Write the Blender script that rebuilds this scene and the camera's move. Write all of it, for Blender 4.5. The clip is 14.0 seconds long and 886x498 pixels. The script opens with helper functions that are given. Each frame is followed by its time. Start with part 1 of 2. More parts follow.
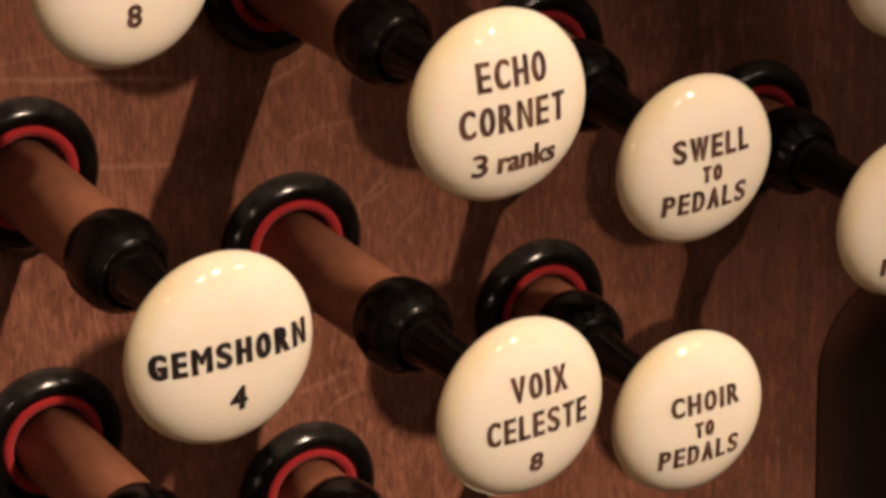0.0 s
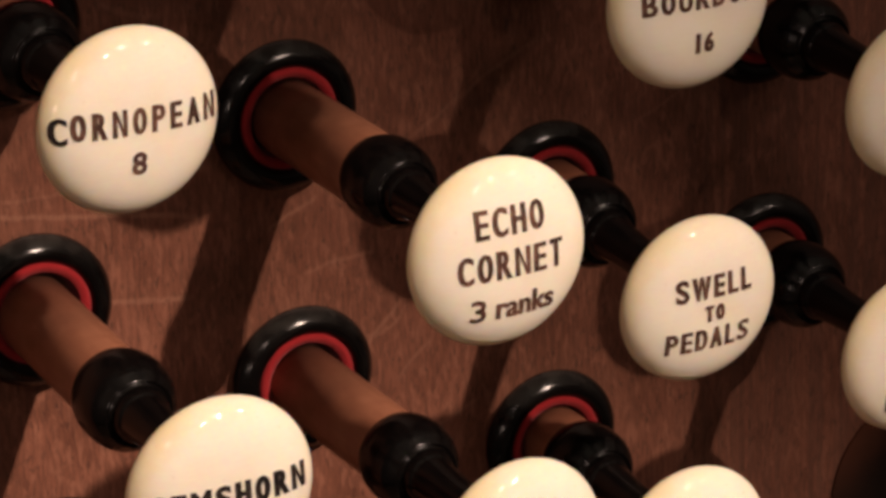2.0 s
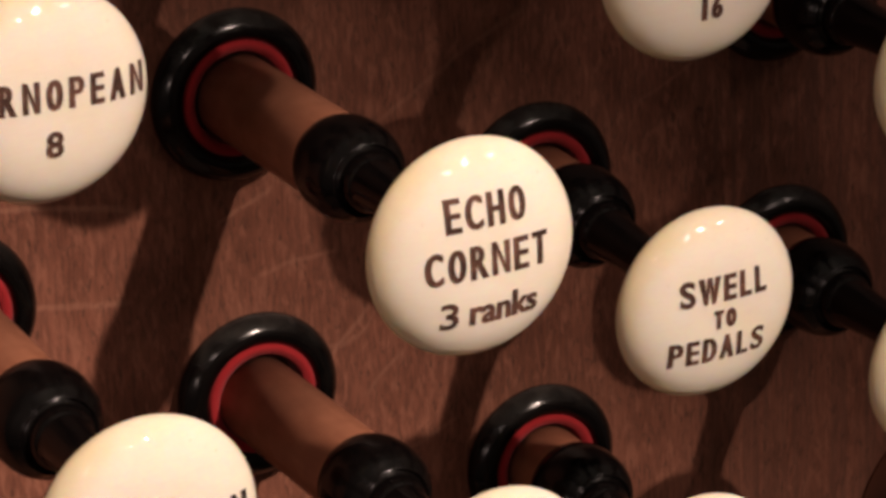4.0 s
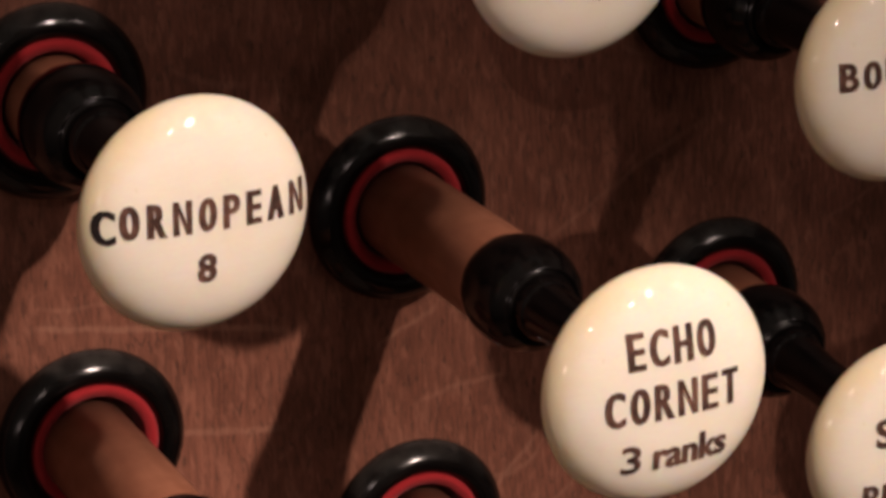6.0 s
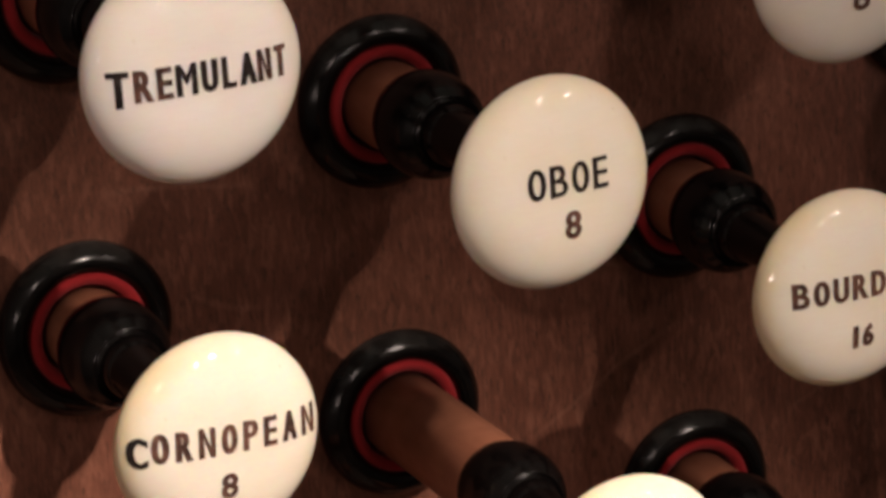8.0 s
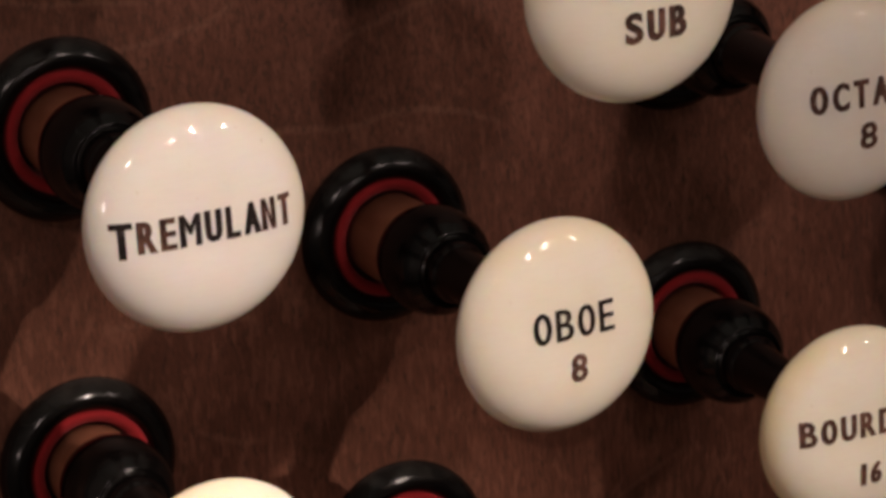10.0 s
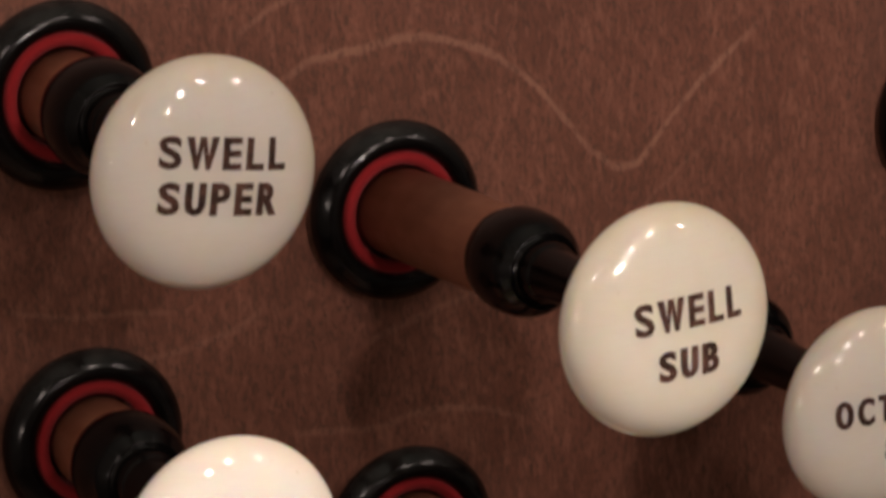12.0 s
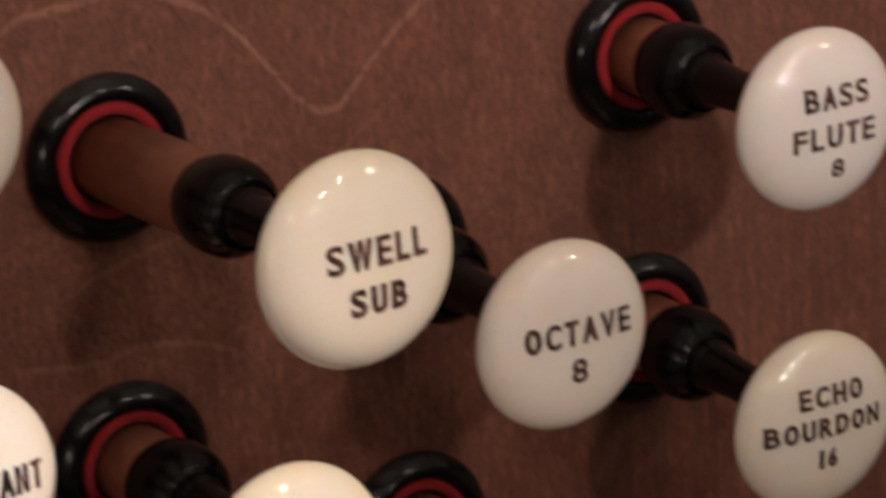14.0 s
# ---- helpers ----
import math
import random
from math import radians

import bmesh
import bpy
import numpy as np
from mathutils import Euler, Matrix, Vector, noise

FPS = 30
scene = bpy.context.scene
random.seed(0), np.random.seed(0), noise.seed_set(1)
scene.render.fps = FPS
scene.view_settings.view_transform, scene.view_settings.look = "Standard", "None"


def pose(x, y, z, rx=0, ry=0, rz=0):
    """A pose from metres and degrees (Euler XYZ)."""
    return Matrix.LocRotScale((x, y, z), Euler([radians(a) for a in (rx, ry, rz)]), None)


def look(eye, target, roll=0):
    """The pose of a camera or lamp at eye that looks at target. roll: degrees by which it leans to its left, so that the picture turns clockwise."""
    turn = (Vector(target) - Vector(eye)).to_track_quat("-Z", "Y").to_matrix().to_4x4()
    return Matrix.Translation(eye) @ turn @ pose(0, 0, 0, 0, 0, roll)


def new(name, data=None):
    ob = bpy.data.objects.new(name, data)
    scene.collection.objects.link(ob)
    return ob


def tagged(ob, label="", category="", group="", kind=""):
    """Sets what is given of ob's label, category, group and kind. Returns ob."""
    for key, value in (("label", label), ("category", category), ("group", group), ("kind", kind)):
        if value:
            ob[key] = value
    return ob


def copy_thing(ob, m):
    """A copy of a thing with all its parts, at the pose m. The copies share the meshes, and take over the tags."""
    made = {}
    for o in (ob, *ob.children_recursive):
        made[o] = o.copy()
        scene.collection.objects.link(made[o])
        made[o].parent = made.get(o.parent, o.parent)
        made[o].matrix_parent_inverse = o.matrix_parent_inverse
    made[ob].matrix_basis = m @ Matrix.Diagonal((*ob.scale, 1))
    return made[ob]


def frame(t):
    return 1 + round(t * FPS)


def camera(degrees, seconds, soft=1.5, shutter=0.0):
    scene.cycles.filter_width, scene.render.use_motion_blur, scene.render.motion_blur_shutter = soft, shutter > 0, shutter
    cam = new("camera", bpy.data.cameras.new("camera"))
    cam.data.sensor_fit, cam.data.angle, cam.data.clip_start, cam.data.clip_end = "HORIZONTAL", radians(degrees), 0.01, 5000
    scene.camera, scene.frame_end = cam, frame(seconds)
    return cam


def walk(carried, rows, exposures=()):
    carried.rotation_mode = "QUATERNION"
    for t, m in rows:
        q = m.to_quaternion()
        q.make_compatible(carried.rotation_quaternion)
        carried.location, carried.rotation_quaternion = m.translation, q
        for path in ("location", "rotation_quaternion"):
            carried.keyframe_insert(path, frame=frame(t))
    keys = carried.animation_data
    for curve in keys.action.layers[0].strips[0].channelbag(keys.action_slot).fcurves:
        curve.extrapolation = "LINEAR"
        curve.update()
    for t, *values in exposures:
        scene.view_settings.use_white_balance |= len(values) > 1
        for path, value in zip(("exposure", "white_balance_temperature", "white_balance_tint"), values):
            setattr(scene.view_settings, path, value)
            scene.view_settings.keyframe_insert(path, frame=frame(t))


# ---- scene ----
# An organ's stop jamb: turned drawstop knobs with ivory buttons on an oak panel.
# Lengths of the small parts are in centimetres (CM), x along the panel, z up, -y out of it.
CM = 0.01
HEIGHT = 1.10

# ---- camera ----
cam = camera(15.629, 14.0, soft=3.5, shutter=0.45)
walk(cam, [
    (0.0, look((-0.26924, -0.56381, 1.30756), (-0.00642, -0.08005, 1.06901), -1.961)),
    (0.5, look((-0.26680, -0.56677, 1.31514), (-0.00497, -0.08110, 1.07942), -1.944)),
    (1.0, look((-0.26211, -0.57183, 1.32026), (-0.00313, -0.08177, 1.09055), -2.030)),
    (1.5, look((-0.26122, -0.57408, 1.32395), (-0.00557, -0.08033, 1.09843), -2.116)),
    (2.0, look((-0.25902, -0.57312, 1.32327), (-0.00501, -0.07886, 1.09704), -2.134)),
    (2.5, look((-0.25979, -0.57753, 1.32470), (-0.00691, -0.08271, 1.09841), -2.095)),
    (2.7, look((-0.26131, -0.57632, 1.32454), (-0.00568, -0.08190, 1.10048), -2.217)),
    (4.8, look((-0.19804, -0.47674, 1.27300), (0.04479, 0.02455, 1.04998), -2.731)),
    (5.0, look((-0.19809, -0.47559, 1.27408), (0.04003, 0.02866, 1.05266), -2.925)),
    (5.5, look((-0.20038, -0.47546, 1.27678), (0.03039, 0.03441, 1.06050), -2.883)),
    (6.0, look((-0.20529, -0.47280, 1.28408), (0.02569, 0.03933, 1.07344), -2.471)),
    (6.5, look((-0.20429, -0.47292, 1.28909), (0.02550, 0.04168, 1.08323), -2.617)),
    (7.0, look((-0.20546, -0.47548, 1.29810), (0.02709, 0.03965, 1.09669), -2.776)),
    (7.5, look((-0.21254, -0.49730, 1.31009), (0.02047, 0.01898, 1.11219), -3.226)),
    (8.0, look((-0.22151, -0.51806, 1.32209), (0.01094, 0.00016, 1.12867), -3.662)),
    (8.2, look((-0.21919, -0.51855, 1.32427), (0.01144, 0.00102, 1.13229), -3.831)),
    (10.3, look((-0.21661, -0.50946, 1.34088), (0.01721, 0.01150, 1.15668), -3.785)),
    (10.5, look((-0.21466, -0.50889, 1.34434), (0.01797, 0.01365, 1.16315), -4.260)),
    (11.0, look((-0.22131, -0.50649, 1.36043), (0.01500, 0.01763, 1.18881), -3.554)),
    (11.5, look((-0.22187, -0.50243, 1.36585), (0.01930, 0.01977, 1.19513), -3.392)),
    (12.0, look((-0.22220, -0.50224, 1.37227), (0.01988, 0.02041, 1.20425), -3.521)),
    (12.5, look((-0.23280, -0.52645, 1.38769), (0.01388, -0.00552, 1.22102), -3.520)),
    (13.0, look((-0.23689, -0.54830, 1.39362), (0.01633, -0.03035, 1.22749), -3.987)),
    (13.5, look((-0.23414, -0.53899, 1.38954), (0.02754, -0.02766, 1.21615), -3.940)),
    (14.0, look((-0.22467, -0.53411, 1.38594), (0.05191, -0.03530, 1.19968), -3.679)),
], exposures=[
    (0.0, -0.57, 7900, 19), (1.5, -0.50, 7450, 20), (2.7, -0.50, 7150, 20), (5.0, -0.48, 6900, 22), (6.5, -0.50, 6700, 20),
    (7.4, -0.36, 6700, 18), (8.0, -0.18, 6650, 15), (10.3, -0.22, 6650, 16), (11.0, -0.15, 6600, 15), (11.5, 0.04, 6550, 13), (12.5, 0.15, 6450, 11), (13.2, 0.18, 6480, 12), (14.0, 0.15, 6560, 14),
])

# ---- light ----
world = bpy.data.worlds.new("dim_room")
scene.world = world
world.use_nodes = True
world.node_tree.nodes["Background"].inputs[1].default_value = 0.02


def lamp(name, kind, place, power, colour, radius):
    data = bpy.data.lights.new(name, kind)
    data.energy, data.color, data.shadow_soft_size = power, colour, radius
    ob = new(name, data)
    ob.location = place
    return ob


def shade_edge(ob, target, slope, half, blend, below):
    """Turn a lamp so that the rim of its beam lies along a slanting line through target on the jamb."""
    place = ob.location.copy()
    ray = (Vector(target) - place).normalized()
    up = ray.cross(Vector((1, 0, slope))).normalized()
    up = up if (up.z > 0) != below else -up
    ob.matrix_world = look(place, place + ray * math.cos(radians(half)) + up * math.sin(radians(half)))
    ob.data.spot_size, ob.data.spot_blend = radians(2 * half), blend


# the lamp over the player's shoulder; its shade cuts its beam off across the upper knobs
KEY = Vector((0.0, 0.0, HEIGHT)) + 2.45 * Vector((0.392, -1.0, 0.945))
key = lamp("shaded_lamp_light", "SPOT", KEY, 970.0, (1.0, 0.84, 0.71), 0.045)
shade_edge(key, (0.0, -0.068, HEIGHT + 0.076), -0.60, 11.5, 0.060, True)
# extra narrow spot from the same place, added to brighten the tremulant knob
gap = lamp("shaded_lamp_gap_light", "SPOT", KEY, 75.0, (1.0, 0.84, 0.71), 0.070)
gap.matrix_world = look(KEY, (-0.060, -0.06, HEIGHT + 0.090))
gap.data.spot_size, gap.data.spot_blend = radians(1.35), 0.7
# the small lamps of the loft, in front of the console
for way, distance, power, radius in (((0.59, -0.54, 0.61), 1.5, 6.5, 0.060), ((0.27, -0.66, 0.70), 2.2, 9.5, 0.085), ((0.06, -0.80, 0.59), 2.4, 16.0, 0.090), ((-0.52, -0.66, 0.54), 2.3, 14.0, 0.080), ((-0.85, -0.52, 0.10), 1.8, 5.0, 0.060)):
    v = Vector(way).normalized() * distance + Vector((0.02, -0.06, HEIGHT + 0.08))
    lamp("loft_lamp_light", "POINT", v, power, (1.0, 0.82, 0.73), radius)
# extra spot, added to brighten the upper rows alone; its rim runs below them
upper_fill = lamp("hooded_lamp_light", "SPOT", Vector((-0.03, -0.90, 0.43)) * 2.4 + Vector((0, 0, HEIGHT)), 71.0, (1.0, 0.83, 0.75), 0.06)
shade_edge(upper_fill, (0.0, 0.0, HEIGHT + 0.082), -0.56, 24, 0.06, False)
# unseen spot, added as soft fill: it lights the ceiling, which bounces it down
up = lamp("uplighter_light", "SPOT", (0.30, -1.3, 2.40), 78.0, (0.98, 1.0, 0.85), 0.08)
up.matrix_world = look((0.30, -1.3, 2.40), (0.30, -1.35, 3.80))
up.data.spot_size, up.data.spot_blend = radians(155), 0.3


# ---- materials ----
class Nodes:
    """A small writer of node materials."""

    def __init__(self, name):
        self.mat = bpy.data.materials.new(name)
        self.mat.use_nodes = True
        self.tree = self.mat.node_tree
        self.bsdf = self.tree.nodes["Principled BSDF"]
        self.coord = self.tree.nodes.new("ShaderNodeTexCoord").outputs["Object"]

    def put(self, socket, value):
        if isinstance(value, bpy.types.NodeSocket):
            self.tree.links.new(value, socket)
        else:
            socket.default_value = value

    def math(self, op, a, b=0.0, c=0.0, clamp=False):
        n = self.tree.nodes.new("ShaderNodeMath")
        n.operation, n.use_clamp = op, clamp
        for k, v in enumerate((a, b, c)):
            self.put(n.inputs[k], v)
        return n.outputs[0]

    def noise(self, scale=(1, 1, 1), detail=3.0, rough=0.55, size=1.0, seed=0.0, bend=0.0):
        m = self.tree.nodes.new("ShaderNodeMapping")
        self.put(m.inputs["Vector"], self.coord)
        m.inputs["Scale"].default_value = scale
        m.inputs["Location"].default_value = (seed, seed * 0.7, seed * 1.3)
        n = self.tree.nodes.new("ShaderNodeTexNoise")
        self.put(n.inputs["Vector"], m.outputs[0])
        n.inputs["Scale"].default_value, n.inputs["Detail"].default_value = size, detail
        n.inputs["Roughness"].default_value, n.inputs["Distortion"].default_value = rough, bend
        return n.outputs["Fac"]

    def step(self, value, low, high, to_low=0.0, to_high=1.0):
        n = self.tree.nodes.new("ShaderNodeMapRange")
        n.interpolation_type = "SMOOTHSTEP"
        for k, v in zip(("Value", "From Min", "From Max", "To Min", "To Max"), (value, low, high, to_low, to_high)):
            self.put(n.inputs[k], v)
        return n.outputs[0]

    def mix(self, fac, a, b, blend="MIX"):
        n = self.tree.nodes.new("ShaderNodeMix")
        n.data_type, n.blend_type = "RGBA", blend
        for k, v in ((0, fac), (6, a), (7, b)):
            self.put(n.inputs[k], (*v, 1) if isinstance(v, tuple) and len(v) == 3 else v)
        return n.outputs[2]

    def blend(self, fac, a, b):
        return self.math("MULTIPLY_ADD", fac, self.math("SUBTRACT", b, a), a)

    def axes(self):
        n = self.tree.nodes.new("ShaderNodeSeparateXYZ")
        self.put(n.inputs[0], self.coord)
        return n.outputs

    def bump(self, height, strength, distance):
        n = self.tree.nodes.new("ShaderNodeBump")
        n.inputs["Strength"].default_value, n.inputs["Distance"].default_value = strength, distance
        self.put(n.inputs["Height"], height)
        self.put(self.bsdf.inputs["Normal"], n.outputs[0])

    def curve(self, value, points):
        n = self.tree.nodes.new("ShaderNodeFloatCurve")
        c = n.mapping.curves[0]
        c.points[0].location, c.points[1].location = points[0], points[-1]
        for p in points[1:-1]:
            c.points.new(*p)
        n.mapping.update()
        self.put(n.inputs["Value"], value)
        return n.outputs[0]

    def done(self, colour, rough, **more):
        self.put(self.bsdf.inputs["Base Color"], (*colour, 1) if isinstance(colour, tuple) else colour)
        self.put(self.bsdf.inputs["Roughness"], rough)
        for k, v in more.items():
            self.put(self.bsdf.inputs[k.replace("_", " ")], v)
        return self.mat


# The light flakes of quarter-sawn oak: each a wandering line of (x, z) in centimetres, and its width and strength.
WAVES = (
    (((-2.5, 14.2), (-1.7, 14.65), (-1.2, 14.88), (-0.2, 14.95), (0.8, 14.97), (1.8, 14.7), (2.7, 14.1), (3.6, 13.1), (4.3, 12.25), (4.78, 12.0), (5.25, 12.2), (5.95, 12.9), (8.1, 14.5)), 0.125, 1.0),
    (((-2.9, 15.2), (-2.0, 15.85), (-1.3, 16.05), (-0.3, 16.1), (0.3, 16.4), (1.2, 16.25), (2.5, 15.3)), 0.10, 0.7),
)
UPPER_FLAKES = (
    (((4.5, 15.65), (5.2, 15.2), (6.15, 15.55)), 0.16, 0.8),
    (((4.8, 16.65), (5.4, 16.2), (6.35, 16.6)), 0.16, 0.8),
    (((-2.3, 8.25), (-1.4, 8.16), (-0.5, 8.02), (0.3, 8.13), (1.5, 7.98), (2.7, 7.35)), 0.10, 0.6),
    (((-7.3, 11.5), (-5.55, 11.06), (-4.0, 10.9)), 0.08, 0.5),
    (((-5.2, 10.15), (-3.2, 10.31), (-2.3, 10.85)), 0.10, 0.5),
    (((-0.7, 9.6), (0.4, 9.9), (1.6, 10.15)), 0.10, 0.5),
    (((-5.5, 5.25), (-3.6, 5.0), (-2.5, 4.8)), 0.09, 0.4),
    (((4.4, 10.4), (5.2, 11.2), (6.6, 12.2)), 0.09, 0.35),
    (((-4.0, 3.1), (-3.4, 2.7), (-2.5, 2.5)), 0.09, 0.35),
    (((4.3, 2.0), (4.7, 1.8), (5.7, 1.7)), 0.07, 0.35),
    (((7.2, 4.45), (7.7, 4.7), (8.2, 4.85)), 0.06, 0.3),
)
LOWER_FLAKES = (
    (((-6.8, -1.0), (-5.4, -1.24), (-4.0, -1.5), (-1.9, -1.97)), 0.09, 0.7),
    (((-6.6, -0.65), (-5.6, -0.8), (-4.4, -0.7)), 0.06, 0.4),
    (((-4.6, -3.35), (-3.0, -3.58), (-2.2, -3.7)), 0.10, 0.6),
    (((-0.6, -2.6), (0.0, -2.32), (0.7, -2.05)), 0.08, 0.6),
    (((0.1, -3.75), (1.0, -3.62), (2.0, -3.62)), 0.07, 0.4),
    (((1.2, -6.0), (2.0, -5.35), (2.6, -4.7)), 0.10, 0.5),
    (((2.6, -1.4), (4.6, -0.24), (6.2, 0.5)), 0.09, 0.35),
    (((2.2, -8.15), (3.4, -7.95), (4.4, -7.6)), 0.08, 0.4),
    (((0.0, -9.6), (0.6, -9.45), (1.4, -9.35)), 0.10, 0.4),
    (((1.5, -5.45), (2.05, -5.5), (2.6, -4.95)), 0.09, 0.45),
    (((2.3, -6.75), (2.75, -6.25), (3.2, -5.95)), 0.09, 0.4),
    (((0.6, -10.4), (1.0, -10.0), (1.8, -9.85)), 0.09, 0.4),
    (((2.1, -11.2), (2.45, -11.0), (2.9, -10.7)), 0.08, 0.4),
    (((8.4, -1.95), (9.3, -1.6), (10.2, -0.9)), 0.07, 0.3),
)


def oak():
    m = Nodes("stained_oak")
    x, _, z = m.axes()
    wander = m.noise((1, 1, 1), 3, size=130, seed=3)
    ripple = m.noise((1, 1, 1), 2, size=900, seed=5)
    flake = 0.0
    for line, width, strength in WAVES + UPPER_FLAKES + LOWER_FLAKES:
        x0, x1 = line[0][0], line[-1][0]
        z0, z1 = min(p[1] for p in line) - 0.2, max(p[1] for p in line) + 0.2
        along = m.math("MULTIPLY_ADD", x, 100 / (x1 - x0), -x0 / (x1 - x0))
        level = m.curve(along, [((p[0] - x0) / (x1 - x0), (p[1] - z0) / (z1 - z0)) for p in line])
        off = m.math("SUBTRACT", m.math("MULTIPLY", z, 100), m.math("MULTIPLY_ADD", level, z1 - z0, z0))
        off = m.math("ADD", off, m.math("MULTIPLY_ADD", wander, 0.22, -0.11))
        off = m.math("ABSOLUTE", m.math("ADD", off, m.math("MULTIPLY_ADD", ripple, 0.06, -0.03)))
        band = m.step(off, width * 0.25, width, strength, 0.0)
        ends = m.math("MULTIPLY", m.step(along, 0.0, 0.12), m.step(along, 0.88, 1.0, 1.0, 0.0))
        flake = m.math("MAXIMUM", flake, m.math("MULTIPLY", band, ends))
    flake = m.math("MULTIPLY", flake, m.step(m.noise((1, 1, 1), 3, size=350, seed=9), 0.25, 0.6, 0.45, 1.0))
    # long straight fibres below, short broken ones in the upper part of the board
    fibre = m.blend(m.step(m.math("ADD", z, m.math("MULTIPLY_ADD", wander, 0.03, -0.015)), 0.0, 0.08), m.noise((1600, 1, 210), 4, 0.68, 1.0, 11, 0.3), m.noise((1350, 1, 480), 4, 0.7, 1.0, 13, 0.5))
    pore = m.step(m.noise((1200, 1, 400), 2, 0.5, 1.0, 17, 0.5), 0.555, 0.67)
    pore = m.math("MULTIPLY", pore, m.step(m.noise((1, 1, 1), 2, size=220, seed=21), 0.35, 0.6, 0.3, 1.0))
    fleck = m.step(m.noise((760, 1, 200), 3, 0.6, 1.0, 29, 0.5), 0.48, 0.66)
    cloud = m.noise((60, 1, 34), 5, 0.6, 1.0, 31, 0.8)
    straight = m.step(m.math("ADD", x, m.math("MULTIPLY_ADD", wander, 0.012, -0.006)), 0.090, 0.104)
    streak = m.noise((520, 1, 9), 3, 0.6, 1.0, 37)
    colour = m.mix(m.step(cloud, 0.3, 0.7), (0.147, 0.055, 0.034), (0.236, 0.092, 0.059))
    colour = m.mix(m.step(fibre, 0.32, 0.64, 0.52, 0.0), colour, (0.057, 0.019, 0.013))
    colour = m.mix(m.math("MULTIPLY", fleck, 0.50), colour, (0.302, 0.129, 0.084))
    colour = m.mix(m.math("MULTIPLY", m.step(streak, 0.40, 0.62, 0.5, 0.0), straight), colour, (0.095, 0.043, 0.031))
    colour = m.mix(m.math("MULTIPLY", pore, 0.52), colour, (0.031, 0.014, 0.010))
    colour = m.mix(m.math("MULTIPLY", flake, 0.50), colour, (0.42, 0.215, 0.145))
    dash = m.math("MULTIPLY", m.step(m.noise((1350, 1, 640), 2, 0.55, 1.0, 41, 0.8), 0.54, 0.63), m.step(z, 0.02, 0.09))
    colour = m.mix(m.math("MULTIPLY", dash, 0.58), colour, (0.055, 0.026, 0.018))
    colour = m.mix(m.step(z, 0.02, 0.09, 0.0, 0.10), colour, (0.28, 0.14, 0.10))
    m.bump(m.math("SUBTRACT", fibre, m.math("MULTIPLY", pore, 1.2)), 0.30, 0.00025)
    return m.done(colour, m.step(fibre, 0.2, 0.8, 0.50, 0.38), Specular_IOR_Level=0.4)


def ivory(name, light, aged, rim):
    """Polished ivory, yellower towards the rim of the button, with fine grain lines."""
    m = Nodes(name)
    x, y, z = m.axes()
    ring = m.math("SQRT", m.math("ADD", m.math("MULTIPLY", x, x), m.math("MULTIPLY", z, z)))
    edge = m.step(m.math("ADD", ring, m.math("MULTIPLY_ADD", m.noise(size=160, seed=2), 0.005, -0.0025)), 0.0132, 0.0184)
    # the upper rows are yellower at the upper right, the lower rows at the left
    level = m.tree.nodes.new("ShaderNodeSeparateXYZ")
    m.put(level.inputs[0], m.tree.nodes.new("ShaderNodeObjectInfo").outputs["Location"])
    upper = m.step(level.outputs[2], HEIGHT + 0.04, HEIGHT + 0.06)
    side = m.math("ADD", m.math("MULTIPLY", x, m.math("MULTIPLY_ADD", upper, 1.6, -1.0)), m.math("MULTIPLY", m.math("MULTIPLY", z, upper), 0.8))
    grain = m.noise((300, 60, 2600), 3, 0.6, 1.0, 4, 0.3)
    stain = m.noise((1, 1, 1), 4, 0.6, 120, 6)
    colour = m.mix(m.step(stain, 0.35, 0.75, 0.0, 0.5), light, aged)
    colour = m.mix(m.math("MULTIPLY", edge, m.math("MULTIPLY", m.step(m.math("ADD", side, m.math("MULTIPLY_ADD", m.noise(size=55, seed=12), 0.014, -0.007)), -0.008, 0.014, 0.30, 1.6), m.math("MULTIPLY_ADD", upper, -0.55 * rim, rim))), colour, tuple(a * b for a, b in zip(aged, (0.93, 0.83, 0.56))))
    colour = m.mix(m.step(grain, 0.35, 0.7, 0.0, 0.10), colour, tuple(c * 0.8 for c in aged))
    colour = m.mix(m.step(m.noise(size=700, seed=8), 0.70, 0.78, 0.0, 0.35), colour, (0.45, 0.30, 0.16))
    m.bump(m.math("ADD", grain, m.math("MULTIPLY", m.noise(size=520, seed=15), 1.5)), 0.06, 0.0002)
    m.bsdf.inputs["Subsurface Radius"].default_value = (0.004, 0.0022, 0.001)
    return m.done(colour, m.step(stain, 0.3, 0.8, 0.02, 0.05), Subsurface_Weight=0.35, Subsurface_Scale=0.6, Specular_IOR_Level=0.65)


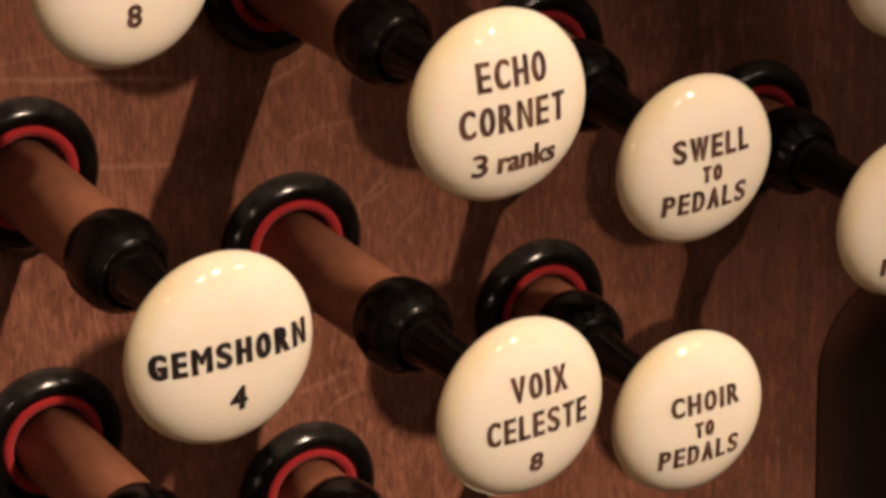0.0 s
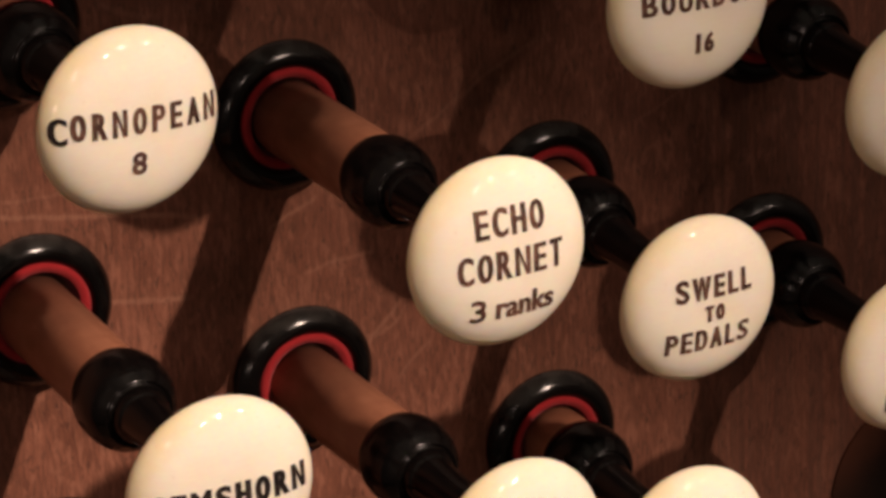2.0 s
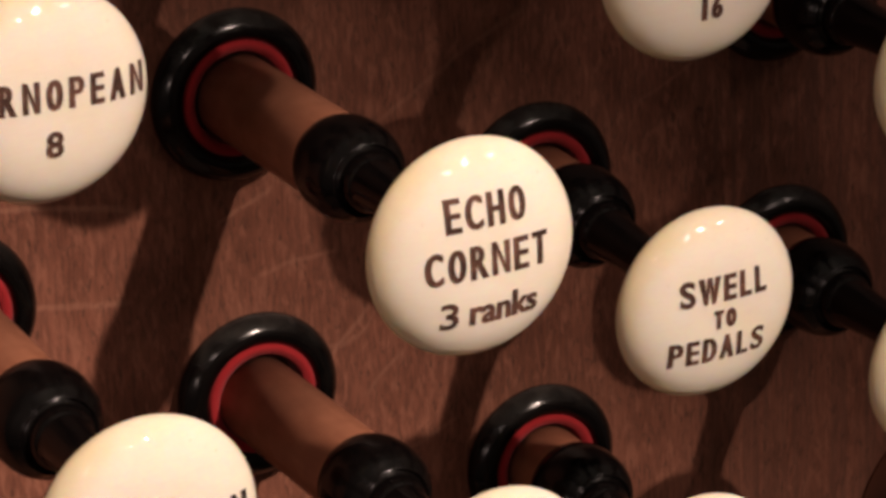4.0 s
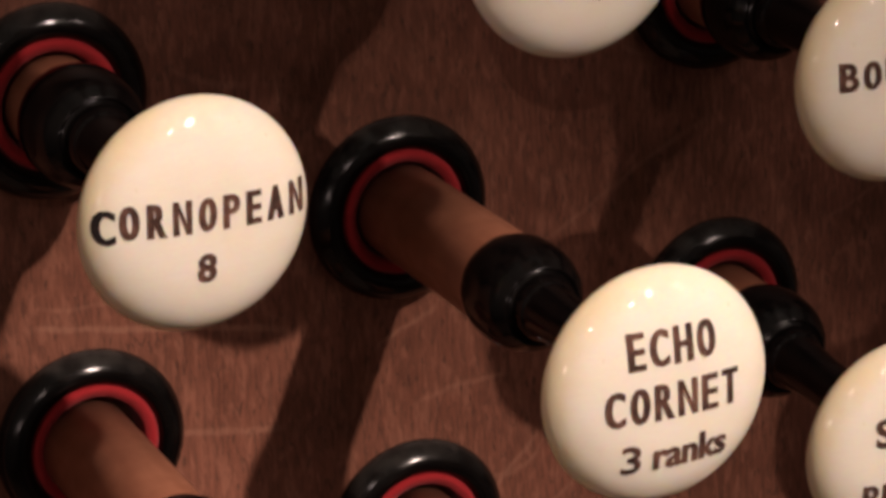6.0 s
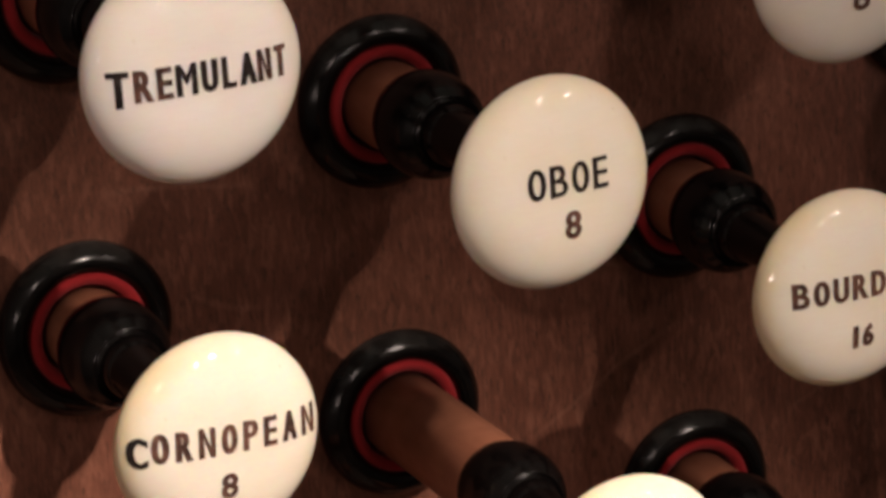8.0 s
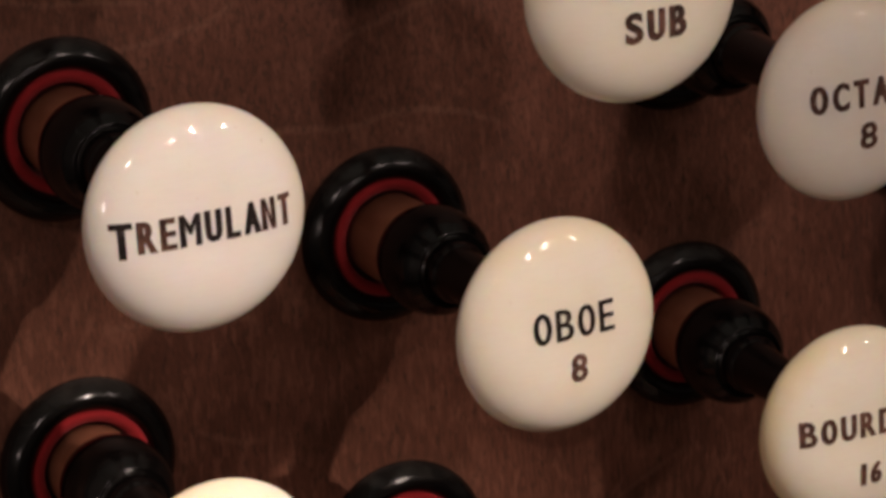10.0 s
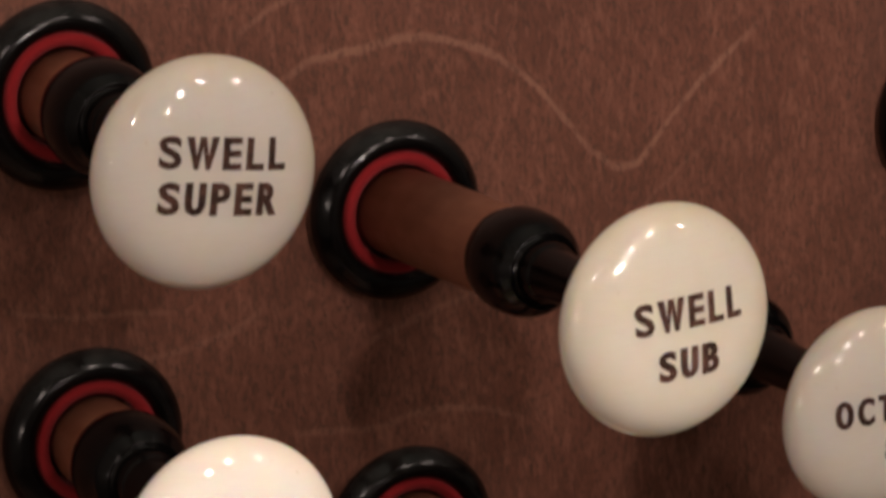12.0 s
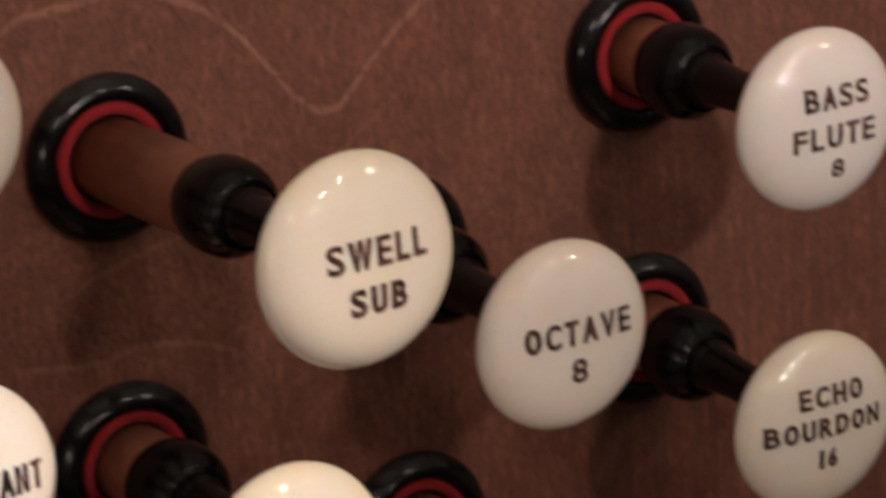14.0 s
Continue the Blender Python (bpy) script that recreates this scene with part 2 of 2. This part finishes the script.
def ebony(name, dusty, gloss):
    m = Nodes(name)
    wear_or_fade = m.noise(size=260, seed=3)
    dust = m.noise(size=2600, seed=5)
    colour = m.mix(m.step(wear_or_fade, 0.45, 0.8), (0.0025, 0.002, 0.002), (0.005, 0.004, 0.0035))
    colour = m.mix(m.step(dust, 0.66, 0.8, 0.0, 0.12), colour, (0.03, 0.027, 0.025))
    up = m.tree.nodes.new("ShaderNodeSeparateXYZ")
    m.put(up.inputs[0], m.tree.nodes.new("ShaderNodeNewGeometry").outputs["Normal"])
    settled = m.math("MULTIPLY", m.step(up.outputs[2], 0.25, 0.95), m.step(wear_or_fade, 0.35, 0.65, 0.35, 0.8))
    colour = m.mix(m.math("MULTIPLY", settled, dusty), colour, (0.17, 0.15, 0.135))
    m.bump(dust, 0.02, 0.0001)
    return m.done(colour, m.step(wear_or_fade, 0.3, 0.8, gloss, gloss + 0.10), Specular_IOR_Level=0.28)


def shank_wood():
    m = Nodes("polished_pear_wood")
    grain = m.noise((420, 60, 420), 4, 0.6, 1.0, 3, 0.3)
    cloud = m.noise((1, 1, 1), 3, 0.6, 90, 7)
    colour = m.mix(m.step(grain, 0.3, 0.7), (0.250, 0.092, 0.050), (0.315, 0.126, 0.072))
    colour = m.mix(m.step(cloud, 0.4, 0.75, 0.0, 0.55), colour, (0.17, 0.060, 0.034))
    m.bump(grain, 0.10, 0.0002)
    return m.done(colour, m.step(cloud, 0.3, 0.7, 0.36, 0.50), Specular_IOR_Level=0.4)


def felt():
    m = Nodes("red_felt")
    fuzz = m.noise(size=3500, detail=4, seed=2)
    colour = m.mix(fuzz, (0.20, 0.010, 0.012), (0.36, 0.022, 0.026))
    m.bump(fuzz, 0.6, 0.0003)
    return m.done(colour, 0.95, Sheen_Weight=0.1, Specular_IOR_Level=0.1)


def ink(name, dark, faded):
    m = Nodes(name)
    wear_or_fade = m.noise(size=420, seed=4, detail=4)
    colour = m.mix(m.step(wear_or_fade, 0.30, 0.78), dark, faded)
    return m.done(colour, 0.6, Specular_IOR_Level=0.2)


def plain(name, dark, light, rough, size):
    m = Nodes(name)
    return m.done(m.mix(m.noise(size=size, detail=5), dark, light), rough)


OAK, EBONY, DUSTY, SHANK, FELT, INK = oak(), ebony("ebonised_wood", 0.0, 0.15), ebony("dusty_ebonised_wood", 0.18, 0.14), shank_wood(), felt(), ink("faded_engraved_ink", (0.034, 0.019, 0.015), (0.150, 0.072, 0.052))
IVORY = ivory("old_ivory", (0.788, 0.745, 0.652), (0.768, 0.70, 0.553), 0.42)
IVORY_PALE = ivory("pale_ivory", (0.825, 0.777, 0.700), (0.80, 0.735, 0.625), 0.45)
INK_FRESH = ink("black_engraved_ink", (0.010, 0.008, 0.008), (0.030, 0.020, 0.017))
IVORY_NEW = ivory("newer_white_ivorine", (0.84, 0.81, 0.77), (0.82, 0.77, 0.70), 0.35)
PLASTER = plain("dim_plaster", (0.27, 0.265, 0.25), (0.34, 0.335, 0.32), 0.9, 3)
BOARDS = plain("dark_boards", (0.05, 0.03, 0.02), (0.10, 0.06, 0.04), 0.6, 8)


def black_to_brown():
    """Black, blended into brown along the rounded shoulder so the dark area ends softly."""
    m = Nodes("black_brown_edge")
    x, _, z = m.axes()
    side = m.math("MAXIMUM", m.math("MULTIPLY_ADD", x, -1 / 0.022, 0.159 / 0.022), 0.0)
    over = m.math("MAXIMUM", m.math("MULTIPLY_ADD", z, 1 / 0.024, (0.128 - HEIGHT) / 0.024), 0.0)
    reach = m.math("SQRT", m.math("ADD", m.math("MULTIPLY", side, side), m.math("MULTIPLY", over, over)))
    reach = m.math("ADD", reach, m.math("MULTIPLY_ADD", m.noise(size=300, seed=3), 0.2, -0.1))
    wear_or_fade = m.math("MULTIPLY", m.step(reach, 0.35, 1.05), m.step(over, 0.0, 0.6, 0.25, 0.8))
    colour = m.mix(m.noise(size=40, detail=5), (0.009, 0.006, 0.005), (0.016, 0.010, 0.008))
    return m.done(m.mix(wear_or_fade, colour, (0.085, 0.030, 0.018)), 0.9, Specular_IOR_Level=0.05)


SHEET_BLACK = black_to_brown()


# ---- mesh helpers ----
def mesh(name, bm, material, smooth=True):
    data = bpy.data.meshes.new(name)
    bm.normal_update()
    bm.to_mesh(data)
    bm.free()
    data.materials.append(material)
    if smooth:
        data.polygons.foreach_set("use_smooth", [True] * len(data.polygons))
    return data


def part(name, data, parent, label=""):
    ob = new(name, data)
    ob.parent = parent
    return tagged(ob, label)


def turned(name, profile, material, steps=72):
    """A body turned about the y axis. profile: (out, radius) in centimetres, out counted towards -y."""
    bm = bmesh.new()
    rings = []
    for out, r in profile:
        if r < 1e-4:
            rings.append([bm.verts.new((0, -out * CM, 0))])
        else:
            rings.append([bm.verts.new((r * CM * math.cos(2 * math.pi * k / steps), -out * CM, r * CM * math.sin(2 * math.pi * k / steps))) for k in range(steps)])
    for a, b in zip(rings, rings[1:]):
        for k in range(steps):
            j = (k + 1) % steps
            if len(a) == 1:
                bm.faces.new((a[0], b[k], b[j]))
            elif len(b) == 1:
                bm.faces.new((a[k], b[0], a[j]))
            else:
                bm.faces.new((a[k], b[k], b[j], a[j]))
    bmesh.ops.recalc_face_normals(bm, faces=bm.faces)
    return mesh(name, bm, material)


def spline(points, n=6):
    """A smooth run through (out, radius) points."""
    p = [points[0], *points, points[-1]]
    out = []
    for a, b, c, d in zip(p, p[1:], p[2:], p[3:]):
        for k in range(n):
            t = k / n
            out.append(tuple(0.5 * (2 * q + (r - o) * t + (2 * o - 5 * q + 4 * r - s) * t * t + (3 * q - o - 3 * r + s) * t ** 3) for o, q, r, s in zip(a, b, c, d)))
    return out + [points[-1]]


def box(name, low, high, material, bevel=0.0, origin=(0, 0, 0)):
    bm = bmesh.new()
    bmesh.ops.create_cube(bm, size=1)
    for v in bm.verts:
        v.co = [(a + b) / 2 + c * (b - a) - o for a, b, c, o in zip(low, high, v.co, origin)]
    if bevel:
        bmesh.ops.bevel(bm, geom=bm.edges[:], offset=bevel, segments=3, affect="EDGES")
    ob = new(name, mesh(name, bm, material, False))
    ob.location = origin
    return ob


# ---- the panel and the room round it ----
panel = box("panel", (-0.34, 0.0, 0.0), (0.36, 0.03, 1.48), OAK, 0.002, (0, 0, HEIGHT))
tagged(panel, "red-brown stained oak stop jamb panel with light flakes", "panel", kind="structure")
# dark area at the panel's lower right, added as a thin black sheet
bm = bmesh.new()
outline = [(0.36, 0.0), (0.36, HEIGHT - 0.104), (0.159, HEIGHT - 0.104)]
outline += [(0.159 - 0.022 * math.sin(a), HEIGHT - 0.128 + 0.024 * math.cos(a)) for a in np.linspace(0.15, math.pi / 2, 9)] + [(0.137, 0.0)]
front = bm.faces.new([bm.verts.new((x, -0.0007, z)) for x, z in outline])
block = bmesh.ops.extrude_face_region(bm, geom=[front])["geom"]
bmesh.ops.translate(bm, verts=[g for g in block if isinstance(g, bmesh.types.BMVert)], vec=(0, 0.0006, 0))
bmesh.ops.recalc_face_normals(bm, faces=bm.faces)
dark_sheet = new("trim", mesh("trim", bm, SHEET_BLACK, False))
tagged(dark_sheet, "thin black sheet with a rounded shoulder on the oak panel", "trim", kind="structure")
# unseen room, added to close the space and bounce the fill
for name, low, high, material, label in (
    ("floor", (-2.1, -3.1, -0.1), (2.1, 0.55, 0.0), BOARDS, "dark wooden floor boards of the organ loft"),
    ("ceiling", (-2.1, -3.1, 3.8), (2.1, 0.55, 3.9), PLASTER, "plain plastered ceiling in dim warm light"),
    ("wall_north", (-2.1, 0.45, 0.0), (2.1, 0.55, 3.8), PLASTER, "plain plastered wall behind the organ"),
    ("wall_south", (-2.1, -3.1, 0.0), (2.1, -3.0, 3.8), PLASTER, "plain plastered wall facing the organ"),
    ("wall_west", (-2.1, -3.0, 0.0), (-2.0, 0.45, 3.8), PLASTER, "plain plastered side wall in dim light"),
    ("wall_east", (2.0, -3.0, 0.0), (2.1, 0.45, 3.8), PLASTER, "plain plastered side wall in dim light"),
):
    tagged(box(name, low, high, material), label, name.split("_")[0], kind="structure")


# ---- rosettes ----
def rosette():
    ob = new("rosette")
    ring = turned("ring", spline([(0.0, 1.50), (0.07, 1.57), (0.18, 1.615), (0.29, 1.61), (0.39, 1.565), (0.48, 1.49), (0.555, 1.40), (0.595, 1.31), (0.595, 1.23), (0.56, 1.16), (0.48, 1.12), (0.37, 1.11), (0.0, 1.11)]), DUSTY)
    bush = turned("felt_bushing", spline([(0.0, 1.105), (0.38, 1.105), (0.49, 1.085), (0.535, 1.02), (0.51, 0.93), (0.42, 0.86), (0.0, 0.835)], 4), FELT)
    part("ring", ring, ob, "glossy black turned ring")
    part("felt_bushing", bush, ob, "red felt bushing")
    return tagged(ob, "black turned wooden rosette with a red felt bushing", "rosette", "rosettes on the panel")


# ---- drawstop knobs ----
THICK = 0.622  # from the button's widest ring to its crown


def crown(r):
    """Height of the button's face over its widest ring, at r of its radius."""
    return THICK * (1 - min(r, 1.0) ** 3) ** 0.55


BUTTON_PROFILE = [(-0.50, 0.0), (-0.50, 0.55), (-0.42, 1.10), (-0.30, 1.50), (-0.16, 1.72), (-0.06, 1.79)]
BUTTON_PROFILE += [(crown(r), 1.8 * r) for r in (1.0, 0.9995, 0.997, 0.992, 0.985, 0.975, 0.96, 0.94, 0.915, 0.885, 0.85, 0.80, 0.74, 0.66, 0.56, 0.44, 0.30, 0.15, 0.0)]
COLLAR_PROFILE = spline([(-4.88, 0.0), (-4.88, 0.82), (-4.84, 0.89), (-4.72, 0.96), (-4.52, 1.0), (-4.30, 1.0), (-4.10, 0.98), (-3.93, 0.935), (-3.79, 0.86), (-3.70, 0.785), (-3.63, 0.725), (-3.615, 0.70), (-3.625, 0.685)], 5)
COLLAR_PROFILE += spline([(-3.66, 0.66), (-3.60, 0.60), (-3.53, 0.585), (-3.45, 0.57), (-3.38, 0.54), (-3.33, 0.505), (-3.2, 0.49), (-2.9, 0.465), (-2.5, 0.435), (-1.9, 0.42), (-1.3, 0.45), (-0.8, 0.56), (-0.48, 0.76)], 4)
COLLAR = turned("collar", COLLAR_PROFILE, EBONY)
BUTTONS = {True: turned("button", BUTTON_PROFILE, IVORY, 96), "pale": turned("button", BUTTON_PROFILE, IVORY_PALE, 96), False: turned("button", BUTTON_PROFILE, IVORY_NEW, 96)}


# relative widths of the engraver's narrow capitals
LETTER_WIDTHS = {"W": 1.42, "M": 1.25, "I": 0.36, "N": 1.02, "E": 0.88, "L": 0.84, "F": 0.86, "T": 0.92, "P": 0.94, "1": 0.62, "4": 1.1}
GLYPHS = {}


def glyph(text):
    """The flat outline mesh of a piece of writing in the built-in font, as points and triangles; made once for each."""
    if text not in GLYPHS:
        font = bpy.data.curves.new("lettering", "FONT")
        font.body, font.resolution_u = text, 4
        flat = bpy.data.objects.new("lettering", font)
        scene.collection.objects.link(flat)
        shape = bpy.data.meshes.new_from_object(flat.evaluated_get(bpy.context.evaluated_depsgraph_get()))
        bpy.data.objects.remove(flat)
        bpy.data.curves.remove(font)
        bm = bmesh.new()
        bm.from_mesh(shape)
        bmesh.ops.remove_doubles(bm, verts=bm.verts, dist=0.004)
        bmesh.ops.dissolve_degenerate(bm, edges=bm.edges, dist=1e-4)
        bmesh.ops.triangulate(bm, faces=bm.faces)
        bm.verts.index_update()
        GLYPHS[text] = [tuple(v.co) for v in bm.verts], [[v.index for v in f.verts] for f in bm.faces]
        bm.free()
        bpy.data.meshes.remove(shape)
    return GLYPHS[text]


def engraved(bm, text, left, width, height, stem):
    """Add one letter (or word) to bm, fitted into its box from (left, 0), its strokes thickened to stem."""
    points, faces = glyph(text)
    low = [min(p[k] for p in points) for k in (0, 1)]
    size = [max(p[k] for p in points) - low[k] for k in (0, 1)]
    one = glyph("I")[0]
    stroke = max(p[0] for p in one) - min(p[0] for p in one)
    grow = []
    for k, room in ((0, width), (1, height)):
        full = min(room, stem) if size[k] < 1.3 * stroke else room
        want = max(stem * (1.0 if k == 0 else 0.90) - stroke * full / size[k], 0.0) if size[k] > 1.3 * stroke else 0.0
        grow.append((full, want / 2))
    verts = [bm.verts.new([(p[k] - low[k]) / size[k] * (grow[k][0] - 2 * grow[k][1]) + grow[k][1] for k in (0, 1)] + [0.0]) for p in points]
    made = [bm.faces.new([verts[k] for k in f]) for f in faces]
    push = {}
    for v in verts:
        ways = []
        for e in v.link_edges:
            if e.is_boundary:
                along = (e.verts[1].co - e.verts[0].co).normalized()
                way = Vector((along.y, -along.x, 0))
                if way.dot(e.link_faces[0].calc_center_median() - e.verts[0].co) > 0:
                    way = -way
                ways.append(way)
        if len(ways) == 2 and (ways[0] + ways[1]).length > 0.2:
            half = (ways[0] + ways[1]).normalized()
            half /= max(half.dot(ways[0]), 0.5)
            push[v] = Vector((half.x * grow[0][1], half.y * grow[1][1], 0))
    for v, way in push.items():
        v.co += way
    for v in verts:
        v.co.x += left


def lettering(text, x, z, width, height, turn, parent, gap=0.22, stem=0.112, material=None):
    """A line of narrow engraved letters laid on the crown of a button."""
    bm = bmesh.new()
    stem *= 0.9 if height < 0.4 else 1.0
    if text.upper() != text:
        engraved(bm, text[0], 0.0, 0.175 * width, height, stem * 0.9)
        engraved(bm, text[2:], 0.285 * width, 0.715 * width, height, stem * 0.95)
    else:
        wide = [LETTER_WIDTHS.get(c, 1.0) for c in text]
        unit = width / (sum(wide) + gap * (len(text) - 1))
        left = 0.0
        for c, w in zip(text, wide):
            engraved(bm, c, left, w * unit, height, stem)
            left += (w + gap) * unit
    for _ in range(2):
        bmesh.ops.subdivide_edges(bm, edges=[e for e in bm.edges if e.calc_length() > 0.15], cuts=1)
        bmesh.ops.triangulate(bm, faces=bm.faces)
    c, s = math.cos(radians(turn)), math.sin(radians(turn))
    for p in bm.verts:
        u, v = p.co.x - width / 2, p.co.y - height / 2
        px, pz = x + c * u - s * v, z + s * u + c * v
        p.co = Vector((px, -crown(math.hypot(px, pz) / 1.8) - 0.012, pz)) * CM
    return part("lettering", mesh("lettering", bm, material or INK), parent)


def bar(x, z, width, height, parent):
    """A plain bar in place of letters that cannot be read."""
    bm = bmesh.new()
    n = 8
    grid = []
    for i in range(n + 1):
        px = x + (i / n - 0.5) * width
        grid.append([bm.verts.new((px * CM, -(crown(math.hypot(px, pz) / 1.8) + 0.012) * CM, pz * CM)) for pz in (z - height / 2, z + height / 2)])
    for a, b in zip(grid, grid[1:]):
        bm.faces.new((a[0], b[0], b[1], a[1]))
    return part("lettering", mesh("lettering", bm, INK), parent)


def drawknob(x, z, out, radius, lean, label, lines, turn=0.0, old=True, slim=1.0):
    """A knob whose shank leaves the panel at (x, z); out: how far its button stands off; lean: how far it has sagged there."""
    ob = new("drawstop_knob")
    aim = Vector((lean[0], -out, lean[1]))
    ob.matrix_basis = Matrix.Translation((x * CM, 0, HEIGHT + z * CM)) @ Vector((0, -1, 0)).rotation_difference(aim).to_matrix().to_4x4()
    shank = part("shank", turned("shank", [(0.0, 0.0), (0.0, 0.80), (out - 4.89, 0.80), (out - 4.87, 0.80), (out - 4.87, 0.0)], SHANK), ob, "polished reddish wood shank")
    collar = part("collar", COLLAR, ob, "glossy ebonised collar and neck")
    collar.location, collar.scale = (0, -out * CM, 0), (slim, 1, slim)
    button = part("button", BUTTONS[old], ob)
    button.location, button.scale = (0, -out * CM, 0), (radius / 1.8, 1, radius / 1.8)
    for text, cx, cz, width, height in lines:
        if text:
            lettering(text, cx, cz, width, height, turn, button, 0.36 if text == "ORNOPEAN" else 0.22, *((FRESH[text], INK_FRESH) if text in FRESH else (BOLD[text],) if text in BOLD else ()))
        else:
            bar(cx, cz, width, height, button)
    return tagged(ob, label, "knob", "drawstop knobs on the panel")


# letters that have kept their black, and the width of their strokes
FRESH = {"GEMSHORN": 0.132, "4": 0.125, "C": 0.112, "T": 0.120, "OBOE": 0.098, "MULA": 0.112}
BOLD = {"SWELL": 0.123, "SUPER": 0.132, "SUB": 0.132, "OCTAVE": 0.120}
CREAM = "cream ivory drawstop knob lettered "
PALE = "pale ivory drawstop knob lettered "
KNOBS = (
    (-6.03, 2.88, 5.92, 1.788, (0.24, -0.17), CREAM + "cornopean, pushed in", (("C", -1.53, 0.205, 0.31, 0.52), ("ORNOPEAN", 0.135, 0.19, 2.94, 0.51), ("8", -0.08, -0.62, 0.30, 0.45)), -3, True),
    (-0.11, -0.04, 9.38, 1.805, (-0.08, 0.15), CREAM + "echo cornet, pulled out", (("ECHO", 0.01, 0.785, 1.41, 0.55), ("CORNET", 0.0, -0.03, 2.15, 0.55), ("3 ranks", 0.03, -0.86, 1.72, 0.46)), 0, True),
    (6.06, -3.04, 6.38, 1.789, (-0.07, -0.28), CREAM + "swell to pedals, pushed in", (("SWELL", 0.035, 0.51, 1.78, 0.50), ("TO", 0.05, -0.08, 0.46, 0.36), ("PEDALS", -0.07, -0.64, 1.95, 0.48)), 0, True),
    (-5.94, -3.07, 9.40, 1.821, (0.00, -0.14), CREAM + "gemshorn, pulled out", (("GEMSHORN", -0.01, 0.15, 3.0, 0.49), ("4", 0.06, -0.74, 0.34, 0.48)), 0, True),
    (-0.11, -5.99, 9.42, 1.782, (0.21, 0.02), CREAM + "voix celeste, pulled out", (("VOIX", 0.09, 0.68, 1.22, 0.52), ("CELESTE", 0.045, -0.11, 2.22, 0.52), ("8", 0.0, -0.92, 0.30, 0.42)), 0, True),
    (5.97, -8.93, 6.25, 1.794, (-0.07, -0.03), CREAM + "choir to pedals, pushed in", (("CHOIR", 0.08, 0.475, 1.66, 0.46), ("TO", 0.04, -0.14, 0.46, 0.36), ("PEDALS", -0.045, -0.68, 1.92, 0.46)), 0, True),
    (11.61, -5.90, 6.18, 1.804, (-0.10, 0.01), "cream ivory drawstop knob with dark lettering, pushed in", (("G", -0.72, 0.65, 0.28, 0.44), ("", 0.22, 0.65, 1.3, 0.10), ("PE", -0.75, -0.80, 0.52, 0.42), ("", 0.37, -0.80, 1.3, 0.10)), 0, True),
    (11.55, 0.03, 6.30, 1.80, (-0.10, -0.12), "ivory drawstop knob lettered D, pushed in", (("D", -0.92, 0.02, 0.30, 0.44), ("", 0.2, 0.02, 1.5, 0.10)), 0, True),
    (-5.87, 8.99, 6.36, 1.816, (0.04, 0.01), "white ivorine drawstop knob lettered tremulant, pushed in", (("T", -1.35, 0.0, 0.33, 0.57), ("RE", -0.83, 0.03, 0.60, 0.50), ("MULA", 0.18, 0.03, 1.32, 0.50), ("NT", 1.13, 0.03, 0.53, 0.50)), 0, False),
    (-0.06, 5.99, 6.51, 1.815, (0.22, 0.07), CREAM + "oboe, pushed in", (("OBOE", 0.02, 0.20, 1.48, 0.53), ("8", 0.07, -0.58, 0.30, 0.48)), 0, True),
    (5.99, 3.02, 6.32, 1.793, (-0.15, -0.03), CREAM + "bourdon, pushed in", (("BOURDON", -0.02, 0.22, 2.55, 0.46), ("16", 0.04, -0.71, 0.42, 0.42)), 0, True),
    (-5.83, 15.04, 6.40, 1.796, (0.05, -0.01), PALE + "swell super, pushed in", (("SWELL", 0.12, 0.40, 2.04, 0.49), ("SUPER", -0.03, -0.275, 1.91, 0.50)), -10, "pale"),
    (0.06, 12.03, 9.12, 1.833, (0.39, 0.20), CREAM + "swell sub, pulled out", (("SWELL", 0.085, 0.25, 1.86, 0.50), ("SUB", 0.045, -0.53, 1.06, 0.48)), 0, True),
    (5.96, 8.89, 6.19, 1.795, (0.08, -0.07), PALE + "octave, pushed in", (("OCTAVE", 0.03, 0.23, 2.28, 0.49), ("8", -0.01, -0.52, 0.34, 0.47)), 0, "pale"),
    (11.64, 6.00, 6.29, 1.796, (-0.12, -0.17), CREAM + "echo bourdon, pushed in", (("ECHO", 0.02, 0.72, 1.46, 0.42), ("BOURDON", -0.14, 0.09, 2.60, 0.42), ("16", -0.08, -0.56, 0.42, 0.40)), 0, True),
    (11.78, 11.86, 6.27, 1.762, (-0.02, -0.08), "white ivorine drawstop knob lettered bass flute, pushed in", (("BASS", 0.09, 0.58, 1.50, 0.46), ("FLUTE", 0.02, -0.18, 1.90, 0.46), ("8", 0.08, -0.84, 0.30, 0.38)), 0, False),
    (-5.78, -8.99, 9.30, 1.800, (0.00, 0.00), "cream ivory drawstop knob below the others, pulled out", (), 0, True),
    (0.04, -11.81, 6.30, 1.800, (0.00, 0.00), "cream ivory drawstop knob below the others, pushed in", (), 0, True),
)
first = rosette()
for n, (x, z, out, radius, lean, label, lines, turn, old) in enumerate(KNOBS):
    drawknob(x, z, out, radius, lean, label, lines, turn, old, 0.90 if "pulled" in label and z > -1 else 0.96)
    shift = 0.11 if "gemshorn" in label else 0.08 if "voix" in label else 0.0
    place = pose((x + shift) * CM, 0, HEIGHT + z * CM, 0, (n * 47) % 360, 0)
    if n:
        copy_thing(first, place)
    else:
        first.matrix_basis = place
